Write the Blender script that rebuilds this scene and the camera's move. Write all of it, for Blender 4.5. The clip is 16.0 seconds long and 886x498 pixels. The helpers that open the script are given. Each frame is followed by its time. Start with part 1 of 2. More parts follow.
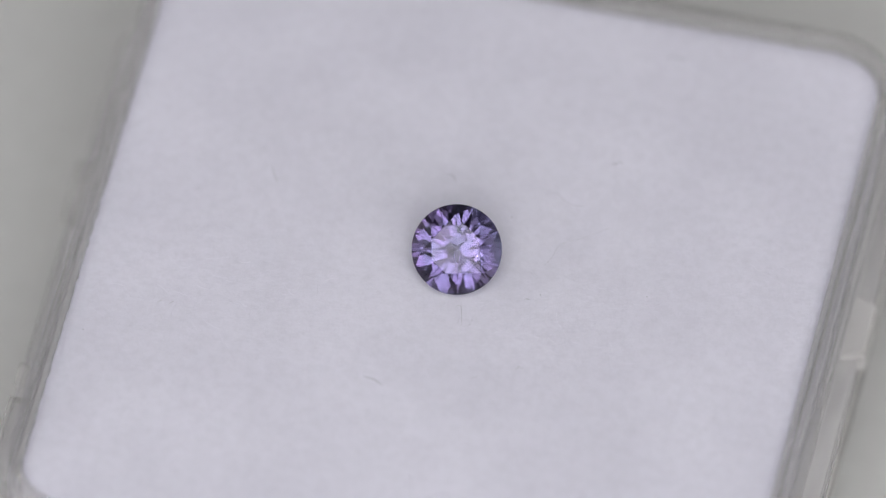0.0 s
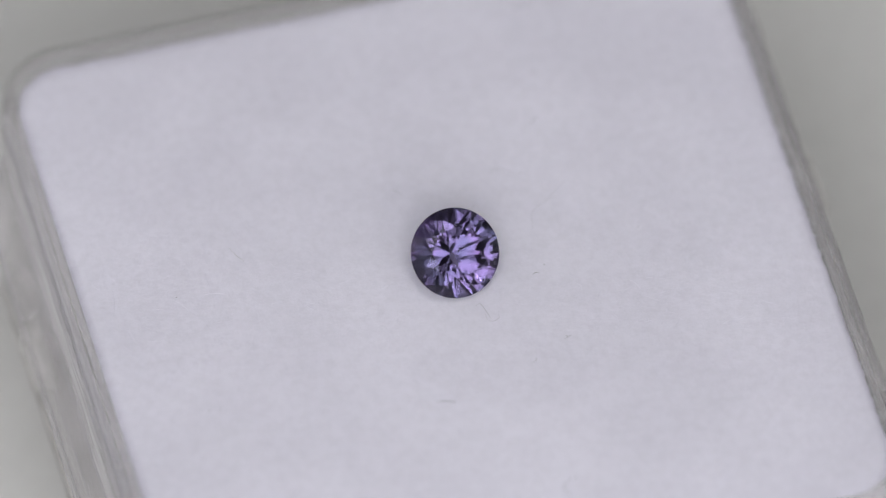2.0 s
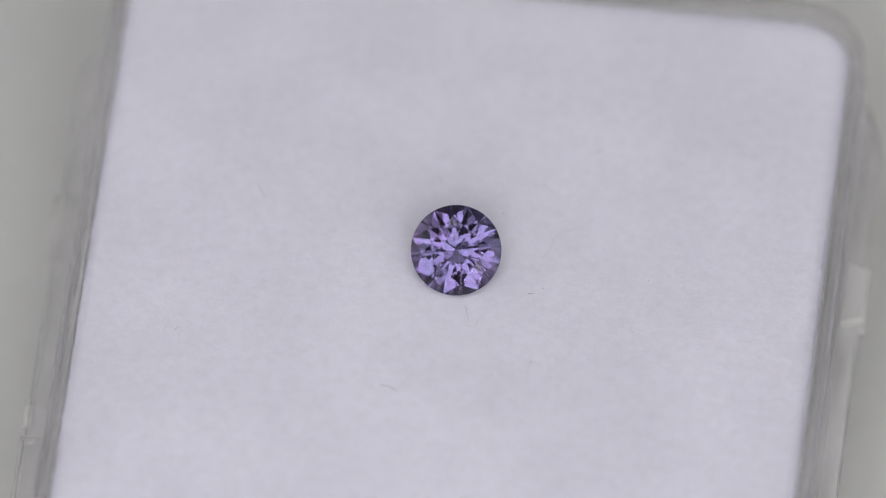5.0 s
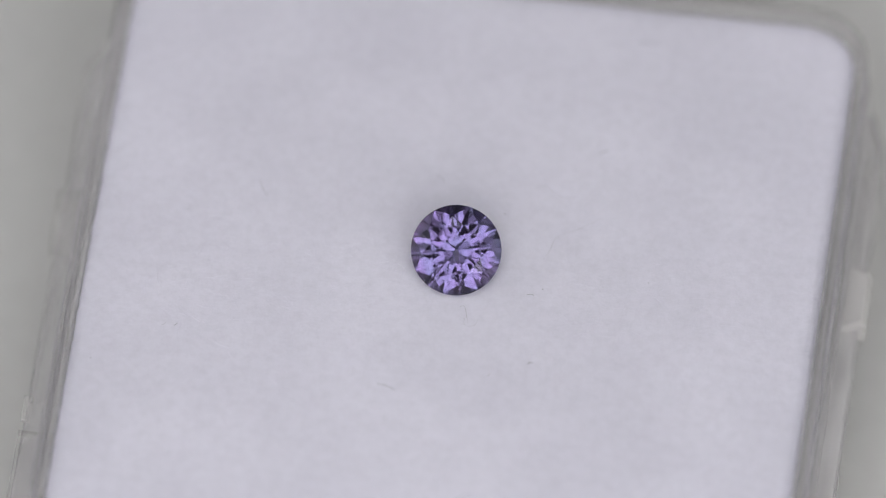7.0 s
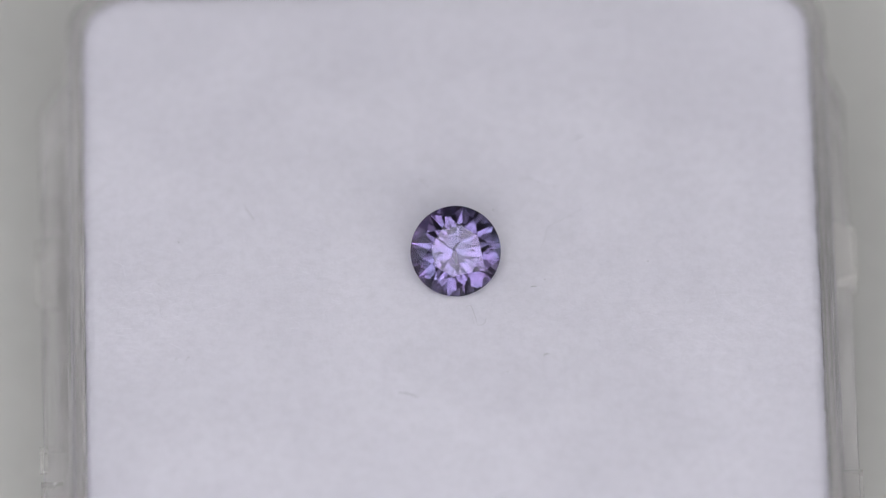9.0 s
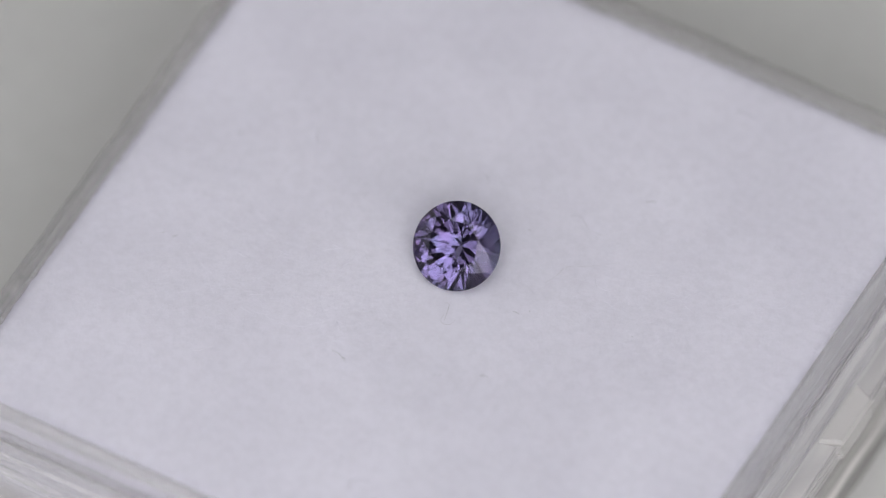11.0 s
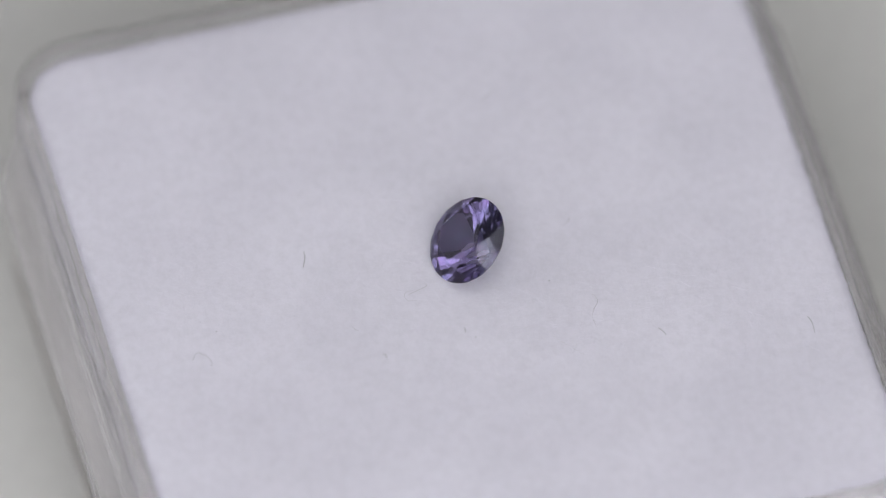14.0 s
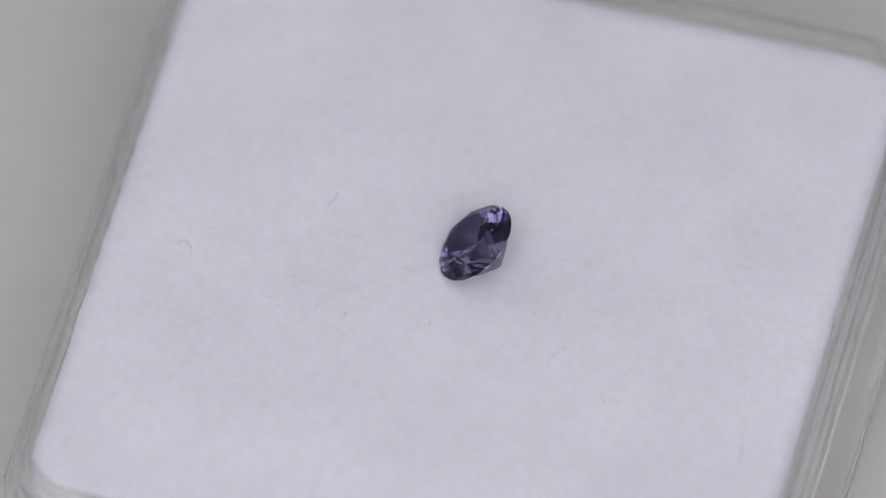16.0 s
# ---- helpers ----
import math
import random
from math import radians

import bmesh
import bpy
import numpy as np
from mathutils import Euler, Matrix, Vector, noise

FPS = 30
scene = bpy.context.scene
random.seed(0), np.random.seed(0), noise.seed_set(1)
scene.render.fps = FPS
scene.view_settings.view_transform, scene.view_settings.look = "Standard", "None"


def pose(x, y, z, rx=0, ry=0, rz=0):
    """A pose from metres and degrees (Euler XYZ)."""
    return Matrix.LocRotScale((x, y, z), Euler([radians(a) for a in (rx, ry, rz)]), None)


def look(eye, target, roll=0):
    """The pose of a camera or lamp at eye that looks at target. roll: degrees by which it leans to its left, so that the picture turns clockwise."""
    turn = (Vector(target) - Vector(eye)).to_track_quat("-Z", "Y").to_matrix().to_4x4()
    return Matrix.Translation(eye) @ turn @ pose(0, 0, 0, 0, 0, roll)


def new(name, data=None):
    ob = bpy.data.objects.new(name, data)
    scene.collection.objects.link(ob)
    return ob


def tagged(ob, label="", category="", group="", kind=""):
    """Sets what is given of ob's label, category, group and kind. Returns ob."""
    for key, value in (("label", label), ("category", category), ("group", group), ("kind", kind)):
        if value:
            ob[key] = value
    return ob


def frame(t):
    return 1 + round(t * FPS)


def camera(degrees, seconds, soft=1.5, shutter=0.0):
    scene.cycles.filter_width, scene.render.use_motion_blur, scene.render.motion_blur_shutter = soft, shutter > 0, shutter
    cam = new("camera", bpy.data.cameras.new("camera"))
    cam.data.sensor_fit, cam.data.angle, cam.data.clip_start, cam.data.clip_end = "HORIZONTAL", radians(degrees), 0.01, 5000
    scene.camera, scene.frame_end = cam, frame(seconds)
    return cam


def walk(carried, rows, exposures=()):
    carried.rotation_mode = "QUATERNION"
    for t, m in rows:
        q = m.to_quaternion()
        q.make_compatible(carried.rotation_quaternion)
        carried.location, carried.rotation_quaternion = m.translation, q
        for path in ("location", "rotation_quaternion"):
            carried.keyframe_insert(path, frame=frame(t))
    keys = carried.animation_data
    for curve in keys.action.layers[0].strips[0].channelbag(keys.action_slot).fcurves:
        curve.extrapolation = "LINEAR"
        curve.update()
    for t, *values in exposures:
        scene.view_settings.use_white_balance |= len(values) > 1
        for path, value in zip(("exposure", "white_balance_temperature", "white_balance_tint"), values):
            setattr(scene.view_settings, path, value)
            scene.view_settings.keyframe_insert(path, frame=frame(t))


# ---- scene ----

MM = 0.001            # the place is a few centimetres wide
PAD_Z = 9.2           # height of the pad's top over the table, in millimetres
SECONDS = 16.0

# camera: a long macro lens that stands still
cam = camera(3.0, SECONDS, soft=1.05)
EYE = (-0.78 * MM, -373.5 * MM, (485.8 + PAD_Z) * MM)
AIM = (-0.78 * MM, 1.32 * MM, PAD_Z * MM)
STILL = look(EYE, AIM, 0.39)
cam.data.dof.use_dof = True
cam.data.dof.focus_distance = 0.6120
cam.data.dof.aperture_fstop = 23.0
walk(cam, [(0.0, STILL), (SECONDS, STILL)])

# the turn of the box on the table, in degrees over seconds
TURNS = [(0.0, -12.7), (2.1, 16.8), (4.3, -16.6), (5.957, 8.25), (7.42, -13.2), (8.71, 5.9), (9.0, 1.6),
         (11.5, -36.4), (12.5, -51.6), (14.0, -74.6), (15.0, -90.0), (16.0, -104.1)]


def turn_at(t):
    ts, angles = [a for a, b in TURNS], [b for a, b in TURNS]
    return sum(float(np.interp(t + d, ts, angles)) for d in (-0.06, -0.03, 0.0, 0.03, 0.06)) / 5


# ---- light ----
world = bpy.data.worlds.new("world")
scene.world = world
world.use_nodes = True
world.node_tree.nodes["Background"].inputs[0].default_value = (0.9, 0.95, 1.0, 1)
world.node_tree.nodes["Background"].inputs[1].default_value = 0.02


def area_lamp(name, eye, target, size, power, colour):
    data = bpy.data.lights.new(name, "AREA")
    data.shape, data.size, data.size_y, data.energy, data.color = "RECTANGLE", size[0], size[1], power, colour
    ob = new(name, data)
    ob.matrix_world = look(eye, target)
    return ob


area_lamp("ceiling_lamp", (-0.05, -0.15, 1.16), (-0.05, -0.15, 0), (0.80, 0.80), 2.8, (1.0, 0.99, 0.97))
area_lamp("front_softbox", (0.10, -0.84, 0.42), (0, 0, 0), (1.55, 0.44), 5.8, (1.0, 0.985, 0.965))
# soft light from the west, from an added lamp in an added opening
area_lamp("west_soft_light", (-0.905, 0.15, 0.43), (0, 0.15, 0.43), (1.30, 0.74), 2.2, (1.0, 0.99, 0.99))
PANEL_GLOW = 4.2     # the three lamp panels beside the lens, the lower one added as fill
scene.view_settings.exposure = 0.0


# ---- materials ----
def material(name):
    m = bpy.data.materials.new(name)
    m.use_nodes = True
    nodes, links = m.node_tree.nodes, m.node_tree.links
    return m, nodes, links, nodes["Principled BSDF"]


def noise_node(nodes, links, scale, detail=4.0, rough=0.6):
    coord = nodes.new("ShaderNodeTexCoord")
    tex = nodes.new("ShaderNodeTexNoise")
    tex.inputs["Scale"].default_value = scale
    tex.inputs["Detail"].default_value = detail
    tex.inputs["Roughness"].default_value = rough
    links.new(coord.outputs["Object"], tex.inputs["Vector"])
    return tex


def ramp_node(nodes, links, source, a, b, low=0.35, high=0.65):
    ramp = nodes.new("ShaderNodeValToRGB")
    ramp.color_ramp.elements[0].position, ramp.color_ramp.elements[1].position = low, high
    ramp.color_ramp.elements[0].color, ramp.color_ramp.elements[1].color = (*a, 1), (*b, 1)
    links.new(source, ramp.inputs[0])
    return ramp


def multiply(nodes, links, a, b):
    mix = nodes.new("ShaderNodeMix")
    mix.data_type, mix.blend_type = "RGBA", "MULTIPLY"
    mix.inputs[0].default_value = 1.0
    links.new(a, mix.inputs[6])
    links.new(b, mix.inputs[7])
    return mix.outputs[2]


def add_bump(nodes, links, bsdf, height, distance, strength):
    bump = nodes.new("ShaderNodeBump")
    bump.inputs["Distance"].default_value, bump.inputs["Strength"].default_value = distance, strength
    links.new(height, bump.inputs["Height"])
    links.new(bump.outputs[0], bsdf.inputs["Normal"])


def make_pad_material():
    m, nodes, links, bsdf = material("pad_paper")
    cloud = ramp_node(nodes, links, noise_node(nodes, links, 190, 3).outputs[0], (0.722, 0.71, 0.815), (0.777, 0.765, 0.875))
    fine = ramp_node(nodes, links, noise_node(nodes, links, 2600, 5, 0.7).outputs[0], (0.93, 0.93, 0.93), (1, 1, 1), 0.3, 0.6)
    links.new(multiply(nodes, links, cloud.outputs[0], fine.outputs[0]), bsdf.inputs["Base Color"])
    bsdf.inputs["Roughness"].default_value = 0.9
    bsdf.inputs["Specular IOR Level"].default_value = 0.15
    fibres = noise_node(nodes, links, 4200, 6, 0.75)
    add_bump(nodes, links, bsdf, fibres.outputs[0], 0.00006, 0.4)
    return m


def make_table_material():
    m, nodes, links, bsdf = material("table_grey")
    cloud = ramp_node(nodes, links, noise_node(nodes, links, 22, 3).outputs[0], (0.585, 0.585, 0.58), (0.635, 0.635, 0.63))
    fine = ramp_node(nodes, links, noise_node(nodes, links, 900, 4).outputs[0], (0.96, 0.96, 0.96), (1, 1, 1))
    links.new(multiply(nodes, links, cloud.outputs[0], fine.outputs[0]), bsdf.inputs["Base Color"])
    bsdf.inputs["Roughness"].default_value = 0.6
    add_bump(nodes, links, bsdf, noise_node(nodes, links, 1500, 4).outputs[0], 0.00005, 0.3)
    return m


def make_wall_material(name, colour):
    m, nodes, links, bsdf = material(name)
    low = tuple(c * 0.92 for c in colour)
    links.new(ramp_node(nodes, links, noise_node(nodes, links, 6, 4).outputs[0], low, colour).outputs[0], bsdf.inputs["Base Color"])
    bsdf.inputs["Roughness"].default_value = 0.85
    add_bump(nodes, links, bsdf, noise_node(nodes, links, 300, 3).outputs[0], 0.0005, 0.2)
    return m


def make_plastic_material(name, haze, gloss, milk_colour=(0.90, 0.88, 0.87)):
    """Clear moulded plastic: flow lines along the walls, gloss, haze standing in for scattered light."""
    m, nodes, links, bsdf = material(name)
    bsdf.inputs["Base Color"].default_value = (0.955, 0.945, 0.96, 1)
    bsdf.inputs["Transmission Weight"].default_value = 1.0
    bsdf.inputs["IOR"].default_value = 1.49
    links.new(ramp_node(nodes, links, noise_node(nodes, links, 700, 4).outputs[0], (0.03,) * 3, (0.14,) * 3).outputs[0], bsdf.inputs["Roughness"])
    coord = nodes.new("ShaderNodeTexCoord")
    mapping = nodes.new("ShaderNodeMapping")
    mapping.inputs["Scale"].default_value = (55, 55, 1500)
    flow = nodes.new("ShaderNodeTexNoise")
    flow.inputs["Scale"].default_value, flow.inputs["Detail"].default_value = 1.0, 3.0
    flow.inputs["Distortion"].default_value = 0.35
    links.new(coord.outputs["Object"], mapping.inputs[0])
    links.new(mapping.outputs[0], flow.inputs["Vector"])
    add_bump(nodes, links, bsdf, flow.outputs[0], 0.0004, 0.15)
    clear = nodes.new("ShaderNodeBsdfTransparent")
    clear.inputs[0].default_value = (0.985, 0.985, 0.985, 1)
    blend = nodes.new("ShaderNodeMixShader")
    blend.inputs[0].default_value = gloss
    links.new(clear.outputs[0], blend.inputs[1])
    links.new(bsdf.outputs[0], blend.inputs[2])
    milk = nodes.new("ShaderNodeBsdfDiffuse")
    milk.inputs[0].default_value = (*milk_colour, 1)
    streaks = ramp_node(nodes, links, flow.outputs[0], (haze * 0.35,) * 3, (haze * 1.6,) * 3, 0.36, 0.64)
    whole = nodes.new("ShaderNodeMixShader")
    links.new(streaks.outputs[0], whole.inputs[0])
    links.new(blend.outputs[0], whole.inputs[1])
    links.new(milk.outputs[0], whole.inputs[2])
    links.new(whole.outputs[0], nodes["Material Output"].inputs[0])
    return m


def make_gem_material():
    m = bpy.data.materials.new("purple_gem")
    m.use_nodes = True
    nodes, links = m.node_tree.nodes, m.node_tree.links
    nodes.clear()
    out = nodes.new("ShaderNodeOutputMaterial")
    glass = nodes.new("ShaderNodeBsdfGlass")
    glass.inputs["IOR"].default_value = 1.76
    glass.inputs["Roughness"].default_value = 0.0
    tint = ramp_node(nodes, links, noise_node(nodes, links, 900, 2).outputs[0], (0.52, 0.525, 0.625), (0.60, 0.535, 0.68), 0.38, 0.62)
    links.new(tint.outputs[0], glass.inputs["Color"])
    links.new(glass.outputs[0], out.inputs[0])
    return m


def make_fibre_material(name, colour):
    m, nodes, links, bsdf = material(name)
    links.new(ramp_node(nodes, links, noise_node(nodes, links, 3000, 2).outputs[0], tuple(c * 0.8 for c in colour), colour).outputs[0], bsdf.inputs["Base Color"])
    bsdf.inputs["Roughness"].default_value = 0.7
    return m


PAD = make_pad_material()
TABLE = make_table_material()
CLOTH = make_wall_material("wall_paint", (0.42, 0.42, 0.415))
CLEAR = make_plastic_material("rim_plastic", 0.08, 0.38)
PLASTIC = make_plastic_material("clear_plastic", 0.32, 0.20, (0.80, 0.785, 0.80))
# extra white haze gives the skirt the brightness of lit clear plastic
WHITENED = make_plastic_material("whitened_plastic", 0.62, 0.06)
MILKY = make_plastic_material("milky_plastic", 0.22, 0.10)
GEM = make_gem_material()
GLOW = bpy.data.materials.new("panel_glow")
GLOW.use_nodes = True
GLOW.node_tree.nodes["Principled BSDF"].inputs["Base Color"].default_value = (0.8, 0.8, 0.8, 1)
GLOW.node_tree.nodes["Principled BSDF"].inputs["Emission Color"].default_value = (0.985, 0.98, 1.0, 1)
GLOW.node_tree.nodes["Principled BSDF"].inputs["Emission Strength"].default_value = PANEL_GLOW
HOUSING = make_wall_material("black_housing", (0.03, 0.03, 0.032))
GIRDLE, _nodes, _links, _bsdf = material("frosted_girdle")
_links.new(ramp_node(_nodes, _links, noise_node(_nodes, _links, 4000, 3).outputs[0], (0.62, 0.58, 0.70), (0.78, 0.75, 0.84)).outputs[0], _bsdf.inputs["Base Color"])
_bsdf.inputs["Roughness"].default_value = 0.4
_bsdf.inputs["IOR"].default_value = 1.76
_bsdf.inputs["Transmission Weight"].default_value = 0.5
EDGE_LINE = make_fibre_material("edge_line_grey", (0.48, 0.47, 0.49))
SCUFF = make_fibre_material("dark_scuff", (0.14, 0.14, 0.145))
GREY_FIBRE = make_fibre_material("grey_fibre", (0.46, 0.46, 0.52))
PALE_FIBRE = make_fibre_material("pale_fibre", (0.58, 0.57, 0.64))


# ---- mesh helpers ----
def mesh_object(name, verts, faces, mat, smooth=False):
    """A mesh from corners in millimetres."""
    data = bpy.data.meshes.new(name)
    data.from_pydata([(x * MM, y * MM, z * MM) for x, y, z in verts], [], faces)
    bm = bmesh.new()
    bm.from_mesh(data)
    bmesh.ops.recalc_face_normals(bm, faces=bm.faces)
    bm.to_mesh(data)
    bm.free()
    data.materials.append(mat)
    if smooth:
        for poly in data.polygons:
            poly.use_smooth = True
    return new(name, data)


def part(name, verts, faces, mat, parent, label="", smooth=False):
    ob = mesh_object(name, verts, faces, mat, smooth)
    ob.parent = parent
    return tagged(ob, label)


def rounded_square(half, radius, arc=9, edge=26):
    """Places round a square with rounded corners: x, y, and the outward way."""
    places = []
    inner = half - radius
    corners = [(inner, inner, 0), (-inner, inner, 90), (-inner, -inner, 180), (inner, -inner, 270)]
    for k, (cx, cy, start) in enumerate(corners):
        for i in range(arc + 1):
            a = radians(start + 90 * i / arc)
            places.append((cx + radius * math.cos(a), cy + radius * math.sin(a), math.cos(a), math.sin(a)))
        nx, ny, nstart = corners[(k + 1) % 4]
        a = radians(start + 90)
        for i in range(1, edge):
            s = i / edge
            places.append((cx + (nx - cx) * s + radius * math.cos(a), cy + (ny - cy) * s + radius * math.sin(a), math.cos(a), math.sin(a)))
    return places


def ring_faces(count, loops, closed):
    faces = []
    for k in range(loops if closed else loops - 1):
        a, b = k * count, ((k + 1) % loops) * count
        for i in range(count):
            j = (i + 1) % count
            faces.append((a + i, a + j, b + j, b + i))
    return faces


# ---- setting ----
def slab(name, x0, x1, y0, y1, z0, z1, mat, label):
    v = [(x, y, z) for z in (z0, z1) for x, y in ((x0, y0), (x1, y0), (x1, y1), (x0, y1))]
    f = [(0, 3, 2, 1), (4, 5, 6, 7), (0, 1, 5, 4), (1, 2, 6, 5), (2, 3, 7, 6), (3, 0, 4, 7)]
    return tagged(mesh_object(name, v, f, mat), label, kind="structure")


slab("tabletop", -900, 900, -900, 900, -30, 0, TABLE, "plain matt light grey tabletop under the box")
# unseen walls and ceiling, added for bounced light and the gem's reflections
slab("wall_north", -900, 900, 900, 920, 0, 1200, CLOTH, "unseen plain pale grey wall added for bounced light")
slab("wall_south", -900, 900, -920, -900, 0, 1200, CLOTH, "unseen plain pale grey wall added for bounced light")
slab("wall_east", 900, 920, -900, 900, 0, 1200, CLOTH, "unseen plain pale grey wall added for bounced light")


def wall_with_opening():
    """The unseen west wall, with an opening added for the soft area lamp in it."""
    ys, zs = (-900, -500, 800, 900), (0, 60, 800, 1200)
    v = [(x, y, z) for x in (-920, -900) for y in ys for z in zs]

    def at(i, j, k):
        return i * 16 + j * 4 + k

    f = [(at(i, j, k), at(i, j + 1, k), at(i, j + 1, k + 1), at(i, j, k + 1)) for i in (0, 1) for j in range(3) for k in range(3) if (j, k) != (1, 1)]
    for low, high in ((0, 3), (1, 2)):
        loop = [(j, low) for j in range(low, high)] + [(high, k) for k in range(low, high)] + [(j, high) for j in range(high, low, -1)] + [(low, k) for k in range(high, low, -1)]
        f += [(at(0, *a), at(0, *b), at(1, *b), at(1, *a)) for a, b in zip(loop, loop[1:] + loop[:1])]
    tagged(mesh_object("wall_west", v, f, CLOTH), "unseen plain pale grey wall with an opening added for soft light", kind="structure")


wall_with_opening()
slab("ceiling", -920, 920, -920, 920, 1200, 1220, CLOTH, "unseen plain pale grey ceiling added for bounced light")



def make_panel_lamp(turned):
    """A lamp panel beside the lens's axis that faces the box and hangs from the ceiling on a rod."""
    lamp = new("panel_lamp")
    aim, eye = Vector(AIM), Vector(EYE)
    m = look(aim + (eye - aim) * 0.55, AIM) @ pose(0, 0, 0, 0, 0, turned)
    x0, x1, high, round_off = 36, 132, 58, 8

    def frame_loop(grow, z):
        loop = []
        for cx, cy, start in ((x1 - round_off, high - round_off, 0), (x0 + round_off, high - round_off, 90),
                              (x0 + round_off, round_off - high, 180), (x1 - round_off, round_off - high, 270)):
            for k in range(6):
                a = radians(start + 18 * k)
                p = Vector((cx + (round_off + grow) * math.cos(a), cy + (round_off + grow) * math.sin(a), z)) * MM
                loop.append(m @ p / MM)
        return loop

    n = 24
    v = frame_loop(-1, 0) + frame_loop(-1, -2) + frame_loop(-3, -3)
    part("diffuser", v, ring_faces(n, 3, False) + [tuple(range(2 * n, 3 * n))], GLOW, lamp, "glowing white diffuser")
    v = frame_loop(-0.5, 0.5) + frame_loop(-0.5, -3) + frame_loop(3, -3) + frame_loop(4, -1) + frame_loop(4, 18) + frame_loop(1, 22)
    part("housing", v, ring_faces(n, 6, False) + [tuple(range(n)), tuple(range(5 * n, 6 * n))], HOUSING, lamp, "black housing")
    foot = m @ Vector((0.087, 0.05, 0.014)) / MM
    v = [(foot.x + 5 * math.cos(k * math.pi / 6), foot.y + 5 * math.sin(k * math.pi / 6), z) for z in (foot.z, 1200) for k in range(12)]
    part("rod", v, ring_faces(12, 2, False) + [tuple(range(12))[::-1], tuple(range(12, 24))], HOUSING, lamp, "black rod")
    return tagged(lamp, "unseen white glowing lamp panel with a black housing on a ceiling rod", "lamp", group="lamps beside the lens")


# the panel turned by 270, below the lens, is added to brighten the gem
for turned in (0, 180, 270):
    make_panel_lamp(turned)

# the pad's middle lies off the axis of the turn
OX, OY = -0.42, 0.105
HALF = 13.25


def pad_top(x, y):
    """The height of the pad's domed, slightly wavy top over its edge, in millimetres."""
    u, v = min(abs(x - OX) / 12.6, 1), min(abs(y - OY) / 12.6, 1)
    dome = 0.26 * (1 - u ** 2.6) * (1 - v ** 2.6)
    wave = 0.035 * noise.noise(Vector((x * 0.22, y * 0.22, 3.1))) + 0.016 * noise.noise(Vector((x * 0.8, y * 0.8, 7.7)))
    return dome + wave * min(1, 4 * (1 - u), 4 * (1 - v))


# ---- the box ----
def make_box():
    box = new("gem_box")
    # wall profile: distance outside the pad's edge, height over the pad's top
    rim = [(0.10, -1.27), (0.10, 0.20), (0.17, 0.30), (0.50, 0.32), (0.60, 0.22), (0.62, -1.18), (0.50, -1.27)]
    wall = [(0.10, -4.9), (0.10, -1.37), (0.54, -1.37), (0.70, -1.47), (0.74, -3.45), (1.52, -3.56), (1.65, -3.68), (1.66, -4.80), (1.50, -4.90)]
    skirt = [(0.10, -8.86), (0.10, -4.94), (1.02, -4.94), (1.06, -5.10), (1.06, -9.05), (0.98, -9.2), (0.10, -9.2)]
    base = rounded_square(HALF, 1.9, 9, 60)

    def ledge(d, x, y):
        """The ledge stands out along the sides alone: it runs in towards the corners."""
        along = min(abs(x), abs(y))
        share = min(max((12.1 - along) / 1.4, 0), 1)
        if abs(y) > abs(x):
            deep = 0.76 if y < 0 else 1.0
        else:
            deep = 0.65 if x > 0 else 1.0
        return d if d < 0.76 else 0.76 + (d - 0.76) * (0.06 + (deep - 0.06) * share)

    for name, profile, mat, label in (("box_rim", rim, CLEAR, "clear plastic rim"),
                                      ("box_wall", wall, PLASTIC, "clear plastic wall with a stepped ledge"),
                                      ("box_skirt", skirt, WHITENED, "plastic skirt under the ledge, whitened to look lit")):
        verts = []
        for k, (d, h) in enumerate(profile):
            for x, y, ax, ay in base:
                wave = 0.012 * math.sin(1.7 * x + 2.3 * y + k) if 1 < k < 8 else 0
                out = ledge(d, x, y) + wave
                verts.append((x + OX + ax * out, y + OY + ay * out, h + PAD_Z))
        part(name, verts, ring_faces(len(base), len(profile), True), mat, box, label, True)
    # thin grey rings draw the dark lines that refraction leaves at the steps
    for d0, d1, z0, z1 in ((0.46, 0.60, -1.345, -1.295), (1.645, 1.672, -3.73, -3.67), (1.05, 1.075, -5.03, -4.98)):
        verts = [(x + OX + ax * ledge(d, x, y), y + OY + ay * ledge(d, x, y), z + PAD_Z) for d, z in ((d0, z0), (d1, z0), (d1, z1), (d0, z1)) for x, y, ax, ay in base]
        part("edge_line", verts, ring_faces(len(base), 4, True), EDGE_LINE, box, "thin grey ring drawn for a dark edge line", True)
    floor_loop = rounded_square(HALF - 0.05, 1.8, 6, 4)
    n = len(floor_loop)
    fv = [(x + OX, y + OY, z + PAD_Z) for z in (-9.18, -8.92) for x, y, ax, ay in floor_loop]
    part("box_floor", fv, ring_faces(n, 2, False) + [tuple(range(n))[::-1], tuple(range(n, 2 * n))], PLASTIC, box, "clear plastic floor of the box")
    # small moulded blocks on the ledge
    def block(name, side, a0, a1, d0, d1, z0, z1, mat, label, slant=0.0):
        v = []
        for z, inset in ((z0, 0.0), (z1 - 0.12, 0.0), (z1, 0.10)):
            for a, d in ((a0 + inset, d0), (a1 - inset, d0), (a1 - inset - slant, d1 - inset), (a0 + inset + slant, d1 - inset)):
                out = HALF + d
                x, y = {"w": (-out, a), "e": (out, a), "s": (a, -out), "n": (a, out)}[side]
                v.append((x + OX, y + OY, z + PAD_Z))
        part(name, v, ring_faces(4, 3, False) + [(0, 1, 2, 3), (8, 9, 10, 11)], mat, box, label)

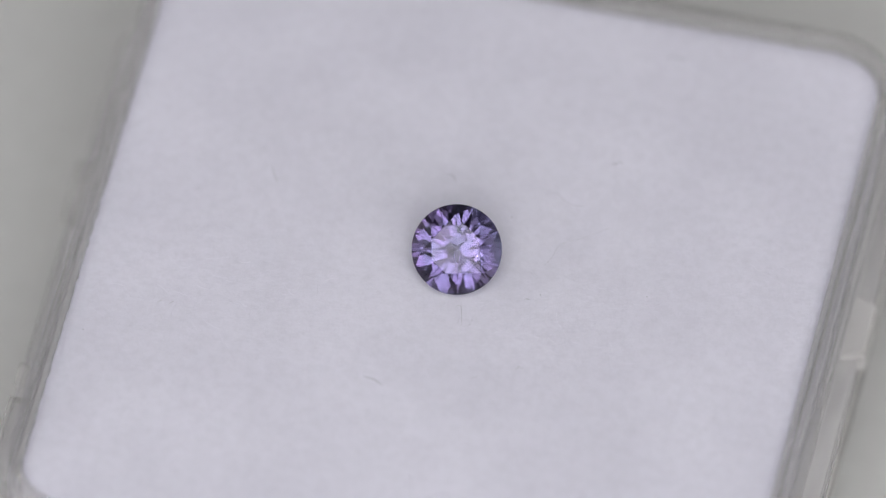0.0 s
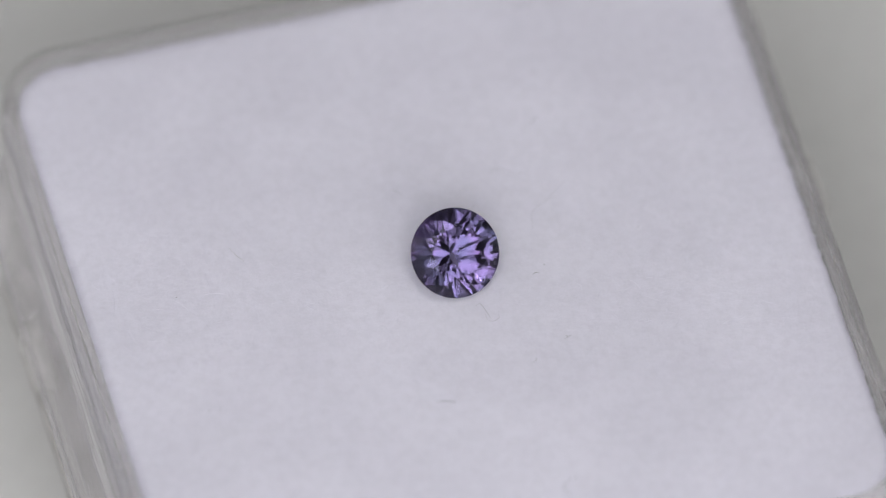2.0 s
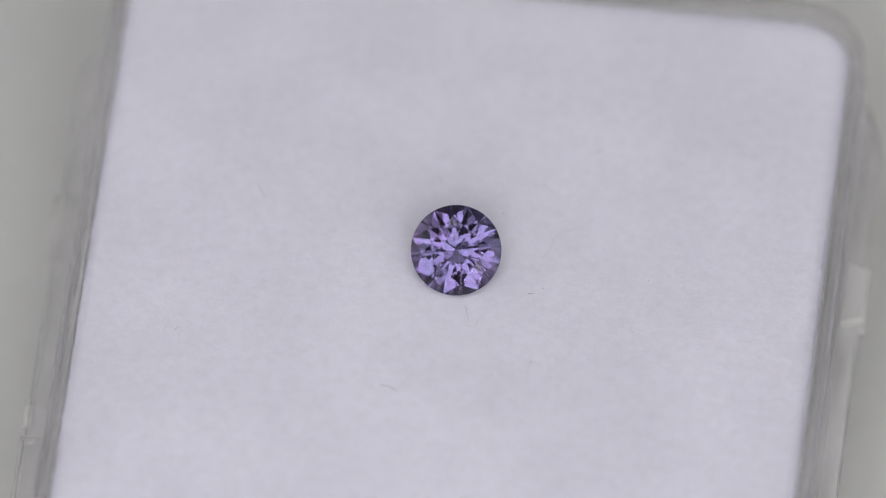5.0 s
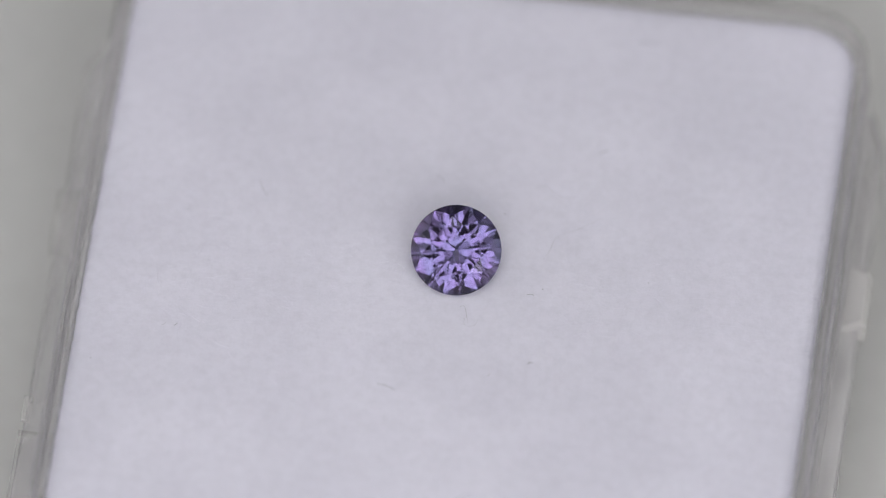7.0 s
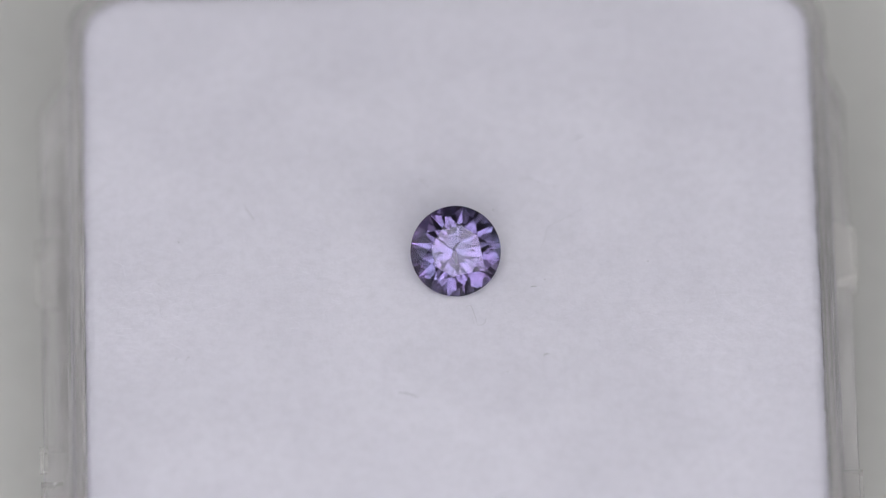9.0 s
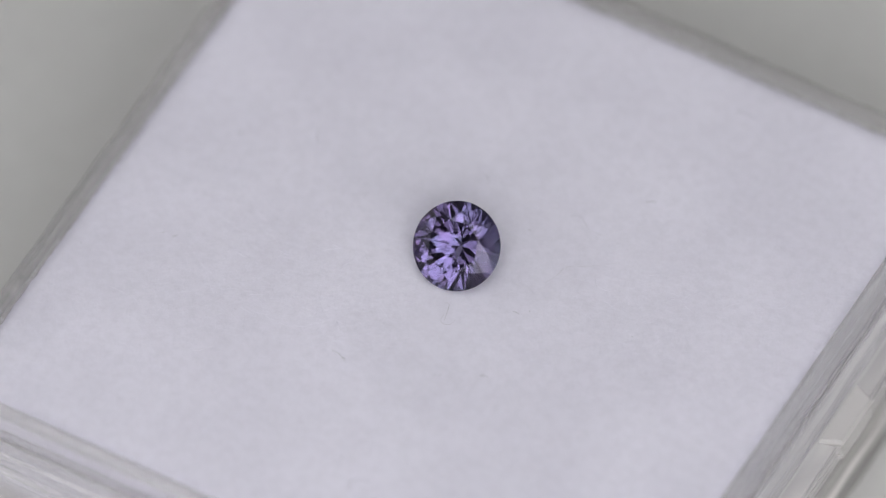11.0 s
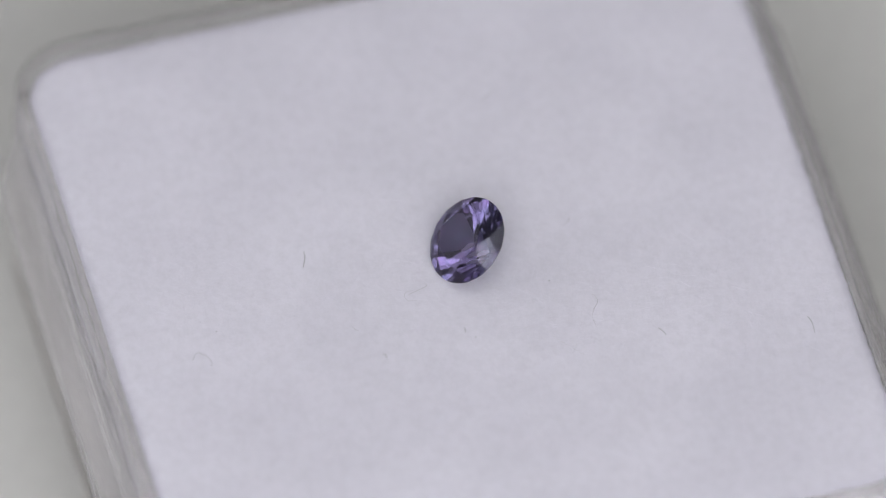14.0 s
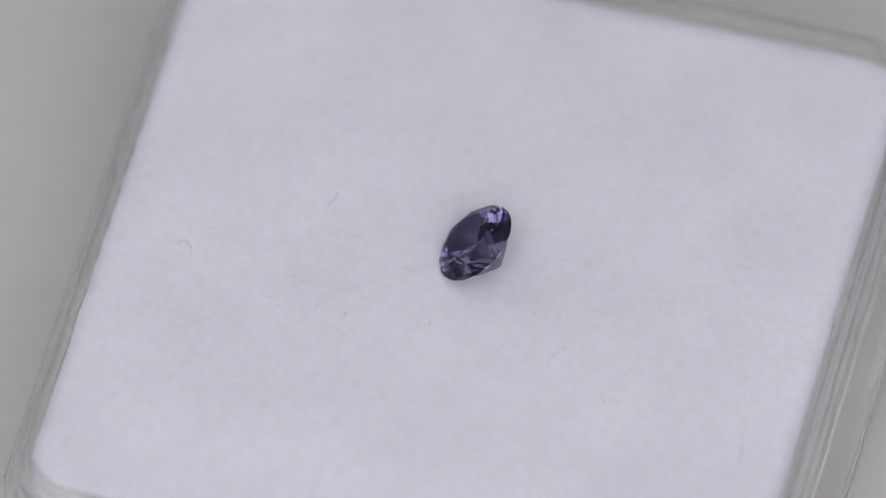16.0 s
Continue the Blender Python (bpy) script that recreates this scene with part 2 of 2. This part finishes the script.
    for side, inward in (("w", 0.0), ("e", 0.3)):
        block("side_tab", side, 1.9, 4.9, 1.05 - inward, 1.88 - inward, -4.30, -3.30, MILKY, "milky side tab with slanted ends", 0.35)
        block("clip", side, -10.4, -6.6, 0.95 - inward, 1.76 - inward, -3.65, -3.15, CLEAR, "clear moulded clip")
    block("clip", "s", 4.9, 8.8, 0.75, 1.34, -3.52, -3.15, PLASTIC, "clear moulded clip")
    # small pale bump that draws a bright glint on the west ledge
    block("glint_bump", "w", -5.7, -4.8, 1.50, 1.80, -4.0, -3.45, MILKY, "pale moulded bump drawn for a glint")
    # dark scuffs on the rim's top edge
    def scuff(side, a, long, out, wide):
        v = []
        for t, w in ((-1.0, 0.15), (-0.6, 0.8), (-0.1, 0.55), (0.35, 1.0), (0.8, 0.6), (1.0, 0.15)):
            for k in range(6):
                q = 2 * math.pi * k / 6
                across, up = out + wide * w * math.cos(q) + 0.02 * math.sin(5 * t), 0.012 * w * math.sin(q)
                x, y = (-HALF - across, a + long * t) if side == "w" else (a + long * t, -HALF - across)
                v.append((x + OX, y + OY, PAD_Z + 0.326 + up))
        part("scuff", v, ring_faces(6, 6, False) + [tuple(range(6)), tuple(range(30, 36))], SCUFF, box, "dark scuff")

    for a, long, wide in ((-1.15, 0.20, 0.010), (-1.75, 0.10, 0.018), (-2.40, 0.28, 0.014)):
        scuff("w", a, long, 0.23, wide)
    for a, long, wide in ((2.7, 0.30, 0.014), (3.8, 0.50, 0.022), (5.6, 0.45, 0.014)):
        scuff("s", a, long, 0.30, wide)
    return tagged(box, "open clear plastic gem box with rounded corners, its lid off", "box")


def make_pad():
    """The white pad: rounded edge, a top that sags a little towards its edges."""
    rnd = random.Random(4)
    insets = [(0.20, -8.90), (0.04, -8.6), (-0.05, -0.55), (-0.02, -0.26), (0.10, -0.11), (0.32, -0.035), (0.7, 0.0)]
    base = rounded_square(HALF, 1.9, 9, 120)
    n = len(base)
    ragged = [rnd.uniform(-0.035, 0.03) for _ in range(n)]
    verts = []
    for k, (d, h) in enumerate(insets):
        for i, (x, y, ax, ay) in enumerate(base):
            r = ragged[i] if k in (2, 3, 4) else 0
            verts.append((x + OX - ax * (d + r), y + OY - ay * (d + r), h + PAD_Z))
    shrink = [1 - k / 40 for k in range(1, 40)]
    for s in shrink:
        for x, y, ax, ay in base:
            px, py = (x - ax * 0.7) * s, (y - ay * 0.7) * s
            verts.append((px + OX, py + OY, PAD_Z + pad_top(px + OX, py + OY)))
    pad = new("pad")
    cut = 2 * n
    core = verts[:cut] + [(x, y, z - 0.01) for x, y, z in verts[cut:cut + n]]
    part("core", core, ring_faces(n, 3, False) + [tuple(range(n)), tuple(range(2 * n, 3 * n))], PAD, pad, "white foam core", True)
    cover = verts[cut:]
    loops = len(cover) // n
    last = (loops - 1) * n
    part("cover", cover, ring_faces(n, loops, False) + [tuple(range(last, last + n))], PAD, pad, "white fibrous paper cover", True)
    # short loose fibres along the edge and on the cover
    rnd = random.Random(11)
    fv, ff = [], []
    for k in range(2300):
        if k < 1300:
            x, y, ax, ay = base[rnd.randrange(n)]
            inset = rnd.uniform(0.0, 0.25)
            x, y = x - ax * inset + OX, y - ay * inset + OY
            a, rise, size = math.atan2(ay, ax) + rnd.uniform(-1.3, 1.3), rnd.uniform(-0.2, 0.5), rnd.uniform(0.08, 0.26)
            z0 = PAD_Z - 0.12 + 0.1 * min(inset / 0.2, 1)
        else:
            x, y = OX + rnd.uniform(-12.6, 12.6), OY + rnd.uniform(-12.6, 12.6)
            a, rise, size = rnd.uniform(0, 6.3), rnd.uniform(0.0, 0.08), rnd.uniform(0.2, 0.8)
            z0 = PAD_Z + pad_top(x, y)
        bend, r = rnd.uniform(-0.9, 0.9), rnd.uniform(0.003, 0.0055)
        at = len(fv)
        px, py = x, y
        for j in range(4):
            q = a + bend * j / 3
            for c in range(3):
                w = 2 * math.pi * c / 3
                fv.append((px - math.sin(q) * r * math.cos(w), py + math.cos(q) * r * math.cos(w), z0 + 0.004 + rise * size * j / 3 + r * math.sin(w)))
            px, py = px + math.cos(q) * size / 3, py + math.sin(q) * size / 3
        ff += [(at + j * 3 + c, at + j * 3 + (c + 1) % 3, at + j * 3 + 3 + (c + 1) % 3, at + j * 3 + 3 + c) for j in range(3) for c in range(3)]
    tagged(part("fuzz", fv, ff, PAD, pad, "fine loose white fibres"), kind="stuff")
    return tagged(pad, "white fibrous paper-covered foam pad filling the clear box", "pad")


# ---- the gem ----
def make_gem(radius=1.64, crown_angle=35.0, pavilion_angle=42.2, table_share=0.575, girdle=0.06):
    """A round brilliant: table, star, kite and upper girdle facets, pavilion mains and lower halves."""
    tan_c, tan_p = math.tan(radians(crown_angle)), math.tan(radians(pavilion_angle))
    top = girdle / 2
    crown_h = (radius - radius * table_share) * tan_c

    def ring(count, r, z, shift):
        return [(r * math.cos(radians(360 / count * (i + shift))), r * math.sin(radians(360 / count * (i + shift))), z) for i in range(count)]

    planes = []

    def plane(azimuth, tilt, r, z):
        a, s = radians(azimuth), radians(tilt)
        nvec = Vector((math.cos(a) * math.sin(s), math.sin(a) * math.sin(s), math.cos(s)))
        planes.append((Vector((r * math.cos(a), r * math.sin(a), z)), nvec))

    bm = bmesh.new()
    side = 64
    lower = [bm.verts.new(v) for v in ring(side, radius, -3, 0)]
    upper = [bm.verts.new(v) for v in ring(side, radius, 2, 0)]
    for i in range(side):
        bm.faces.new((lower[i], lower[(i + 1) % side], upper[(i + 1) % side], upper[i]))
    bm.faces.new(lower[::-1])
    bm.faces.new(upper)
    c11, c22 = math.cos(radians(11.25)), math.cos(radians(22.5))
    star_r = 0.5 * (table_share * c22 + 1)          # where star, kite and upper girdle facets meet
    upper_angle = math.degrees(math.atan(tan_c * (1 - star_r * c22) / (c11 * (1 - star_r))))
    star_h = (1 - star_r * c22) * radius * tan_c
    star_angle = math.degrees(math.atan((crown_h - star_h) / (radius * (star_r - table_share * c22))))
    tip = 0.22                                       # how near the lower halves come to the culet
    lower_angle = math.degrees(math.atan(tan_p * (1 - tip * c22) / (c11 * (1 - tip))))
    plane(0, 0, 0, top + crown_h)
    for i in range(8):
        plane(45 * i, crown_angle, radius, top)
        plane(45 * i, 180 - pavilion_angle, radius, -top)
        plane(45 * i + 22.5, star_angle, radius * table_share * c22, top + crown_h)
        for d in (-11.25, 11.25):
            plane(45 * i + 22.5 + d, upper_angle, radius * c11, top)
            plane(45 * i + 22.5 + d, 180 - lower_angle, radius * c11, -top)
    for co, nvec in planes:
        geom = bm.verts[:] + bm.edges[:] + bm.faces[:]
        cut = bmesh.ops.bisect_plane(bm, geom=geom, dist=1e-5, plane_co=co, plane_no=nvec, clear_outer=True)
        rim = [e for e in cut["geom_cut"] if isinstance(e, bmesh.types.BMEdge)]
        if rim:
            bmesh.ops.edgeloop_fill(bm, edges=rim)
    bmesh.ops.recalc_face_normals(bm, faces=bm.faces)
    for v in bm.verts:
        v.co *= MM
    return bm


GEM_TILT, GEM_WAY, GEM_SPIN = 38.2, -84.8, -10.0
GEM_AT = (-0.42, 0.24, 1.42)


def place_gem():
    bm = make_gem()
    a = radians(GEM_WAY)
    axis = Vector((-math.sin(a), math.cos(a), 0))
    m = Matrix.Translation(Vector((GEM_AT[0], GEM_AT[1], GEM_AT[2] + PAD_Z)) * MM) @ Matrix.Rotation(radians(GEM_TILT), 4, axis) @ Matrix.Rotation(radians(GEM_SPIN), 4, "Z")
    stone = new("gemstone")
    kinds = [("pavilion", lambda f: f.normal.z < -0.1, GEM, "pointed facetted pavilion"),
             ("crown", lambda f: 0.1 < f.normal.z < 0.999, GEM, "facetted crown"),
             ("girdle", lambda f: abs(f.normal.z) <= 0.1, GIRDLE, "pale frosted girdle"),
             ("table", lambda f: f.normal.z >= 0.999, GEM, "flat polished table facet")]
    made = {}
    for name, belongs, mat, label in kinds:
        piece = bm.copy()
        bmesh.ops.delete(piece, geom=[f for f in piece.faces if not belongs(f)], context="FACES")
        piece.transform(m)
        data = bpy.data.meshes.new(name)
        piece.to_mesh(data)
        piece.free()
        data.materials.append(mat)
        made[name] = tagged(new(name, data), label)
        made[name].parent = made["crown"] if name == "table" else stone
    bm.free()
    return tagged(stone, "small round brilliant-cut purple gemstone lying tilted on the white pad", "gemstone")


# ---- lint on the pad ----
def make_fibre(places, thick, mat, name, label):
    """A bent hair through a few places on the pad."""
    pts = [Vector((x, y, 0)) for x, y in places]
    line = []
    for i in range(len(pts) - 1):
        p0, p1, p2, p3 = pts[max(i - 1, 0)], pts[i], pts[i + 1], pts[min(i + 2, len(pts) - 1)]
        for k in range(6):
            s = k / 6
            line.append(0.5 * ((2 * p1) + (p2 - p0) * s + (2 * p0 - 5 * p1 + 4 * p2 - p3) * s * s + (3 * p1 - p0 - 3 * p2 + p3) * s ** 3))
    line.append(pts[-1])
    verts, faces, n = [], [], 5
    for i, p in enumerate(line):
        way = (line[min(i + 1, len(line) - 1)] - line[max(i - 1, 0)]).normalized()
        sidew = Vector((-way.y, way.x, 0))
        share = i / (len(line) - 1)
        r = thick / 2 * (0.45 + 0.55 * math.sin(math.pi * min(max(share, 0.08), 0.92)))
        lift = 0.008 + 0.02 * math.sin(math.pi * share)
        for k in range(n):
            a = 2 * math.pi * k / n
            q = p + sidew * (r * math.cos(a))
            verts.append((q.x, q.y, PAD_Z + pad_top(q.x, q.y) + lift + r * math.sin(a)))
    faces = [(i * n + k, i * n + (k + 1) % n, (i + 1) * n + (k + 1) % n, (i + 1) * n + k) for i in range(len(line) - 1) for k in range(n)]
    faces += [tuple(range(n)), tuple(range((len(line) - 1) * n, len(line) * n))]
    return tagged(mesh_object(name, verts, faces, mat, True), label, "lint", group="lint on the pad")


HAIRS = [
    ([(1.15, -10.46), (0.91, -10.19), (1.32, -9.85), (1.62, -9.89)], 0.020, GREY_FIBRE),
    ([(2.1, 4.22), (2.43, 4.34), (2.83, 4.06), (3.1, 3.96), (3.55, 3.99)], 0.018, PALE_FIBRE),
    ([(4.15, 6.13), (4.29, 6.23), (4.51, 6.32)], 0.030, GREY_FIBRE),
    ([(4.91, 11.51), (5.25, 11.60), (5.73, 11.57)], 0.032, GREY_FIBRE),
    ([(2.37, -0.67), (2.48, -0.64), (2.61, -0.66)], 0.024, GREY_FIBRE),
    ([(-2.48, -5.36), (-2.15, -5.41), (-1.80, -5.56)], 0.034, GREY_FIBRE),
    ([(-7.93, 3.38), (-7.78, 3.00), (-7.57, 2.66)], 0.028, PALE_FIBRE),
    ([(0.02, -1.51), (0.19, -1.48), (0.31, -1.84), (0.4, -2.22)], 0.020, PALE_FIBRE),
    ([(-10.56, -3.66), (-10.46, -3.56), (-10.40, -3.54)], 0.018, PALE_FIBRE),
    ([(-10.12, -3.62), (-10.02, -3.52), (-9.98, -3.50)], 0.018, GREY_FIBRE),
    ([(0.25, -1.97), (0.29, -2.28), (0.49, -2.37), (0.68, -2.27), (0.74, -1.99)], 0.015, PALE_FIBRE),
    ([(2.74, -3.79), (2.88, -3.72), (3.01, -3.7)], 0.024, GREY_FIBRE),
    ([(2.75, 1.00), (2.95, 1.50), (3.10, 2.05), (3.70, 2.45), (4.20, 2.85), (4.65, 3.20)], 0.012, PALE_FIBRE),
    ([(1.31, -4.55), (1.47, -4.48), (1.52, -4.35)], 0.020, PALE_FIBRE),
    ([(-1.62, 4.38), (-1.40, 4.30), (-1.23, 4.09)], 0.024, PALE_FIBRE),
]
SPECKS = [(0.16, -9.32), (2.82, -3.69), (-10.33, 1.74), (-12.90, -5.38), (6.66, 0.49), (2.90, -0.35), (1.11, 2.88)]


def make_speck(x, y, r):
    rnd = random.Random(int(100 * (x + 20)))
    verts, faces = [], []
    n = 7
    for k, (s, h) in enumerate(((0.7, 0.0), (1.0, 0.4), (0.6, 0.8))):
        for i in range(n):
            a = 2 * math.pi * i / n
            q = r * s * rnd.uniform(0.75, 1.2)
            verts.append((x + q * math.cos(a), y + 0.7 * q * math.sin(a), PAD_Z + pad_top(x, y) + 0.005 + r * h))
    faces = ring_faces(n, 3, False) + [tuple(range(n))[::-1], tuple(range(2 * n, 3 * n))]
    return tagged(mesh_object("dust_speck", verts, faces, GREY_FIBRE), "tiny dark dust speck on the white pad", "dust", group="dust on the pad")


BOX = make_box()
PADDING = make_pad()
STONE = place_gem()
LINT = [make_fibre(places, thick, mat, "lint_fibre", "thin grey bent lint fibre on the white pad") for places, thick, mat in HAIRS]
DUST = [make_speck(x, y, 0.032) for x, y in SPECKS]


def gem_pose(t):
    """The gem turns with the box and creeps a little on the pad as the box jerks round."""
    s = min(max((t - 9.2) / 4.2, 0), 1)
    s = s * s * (3 - 2 * s)
    x, y = 0.10 + s * (-0.16 - 0.10), -0.10 + s * (0.02 + 0.10)
    a = radians(turn_at(t))
    return pose((x * math.cos(a) - y * math.sin(a)) * MM, (x * math.sin(a) + y * math.cos(a)) * MM, 0, 0, 0, turn_at(t))


def motions():
    steps = [round(0.1 * k, 1) for k in range(int(SECONDS * 10) + 1)]
    rows = [(t, pose(0, 0, 0, 0, 0, turn_at(t))) for t in steps]
    for thing in [BOX, PADDING] + LINT + DUST:
        walk(thing, rows)
    walk(STONE, [(t, gem_pose(t)) for t in steps])


motions()
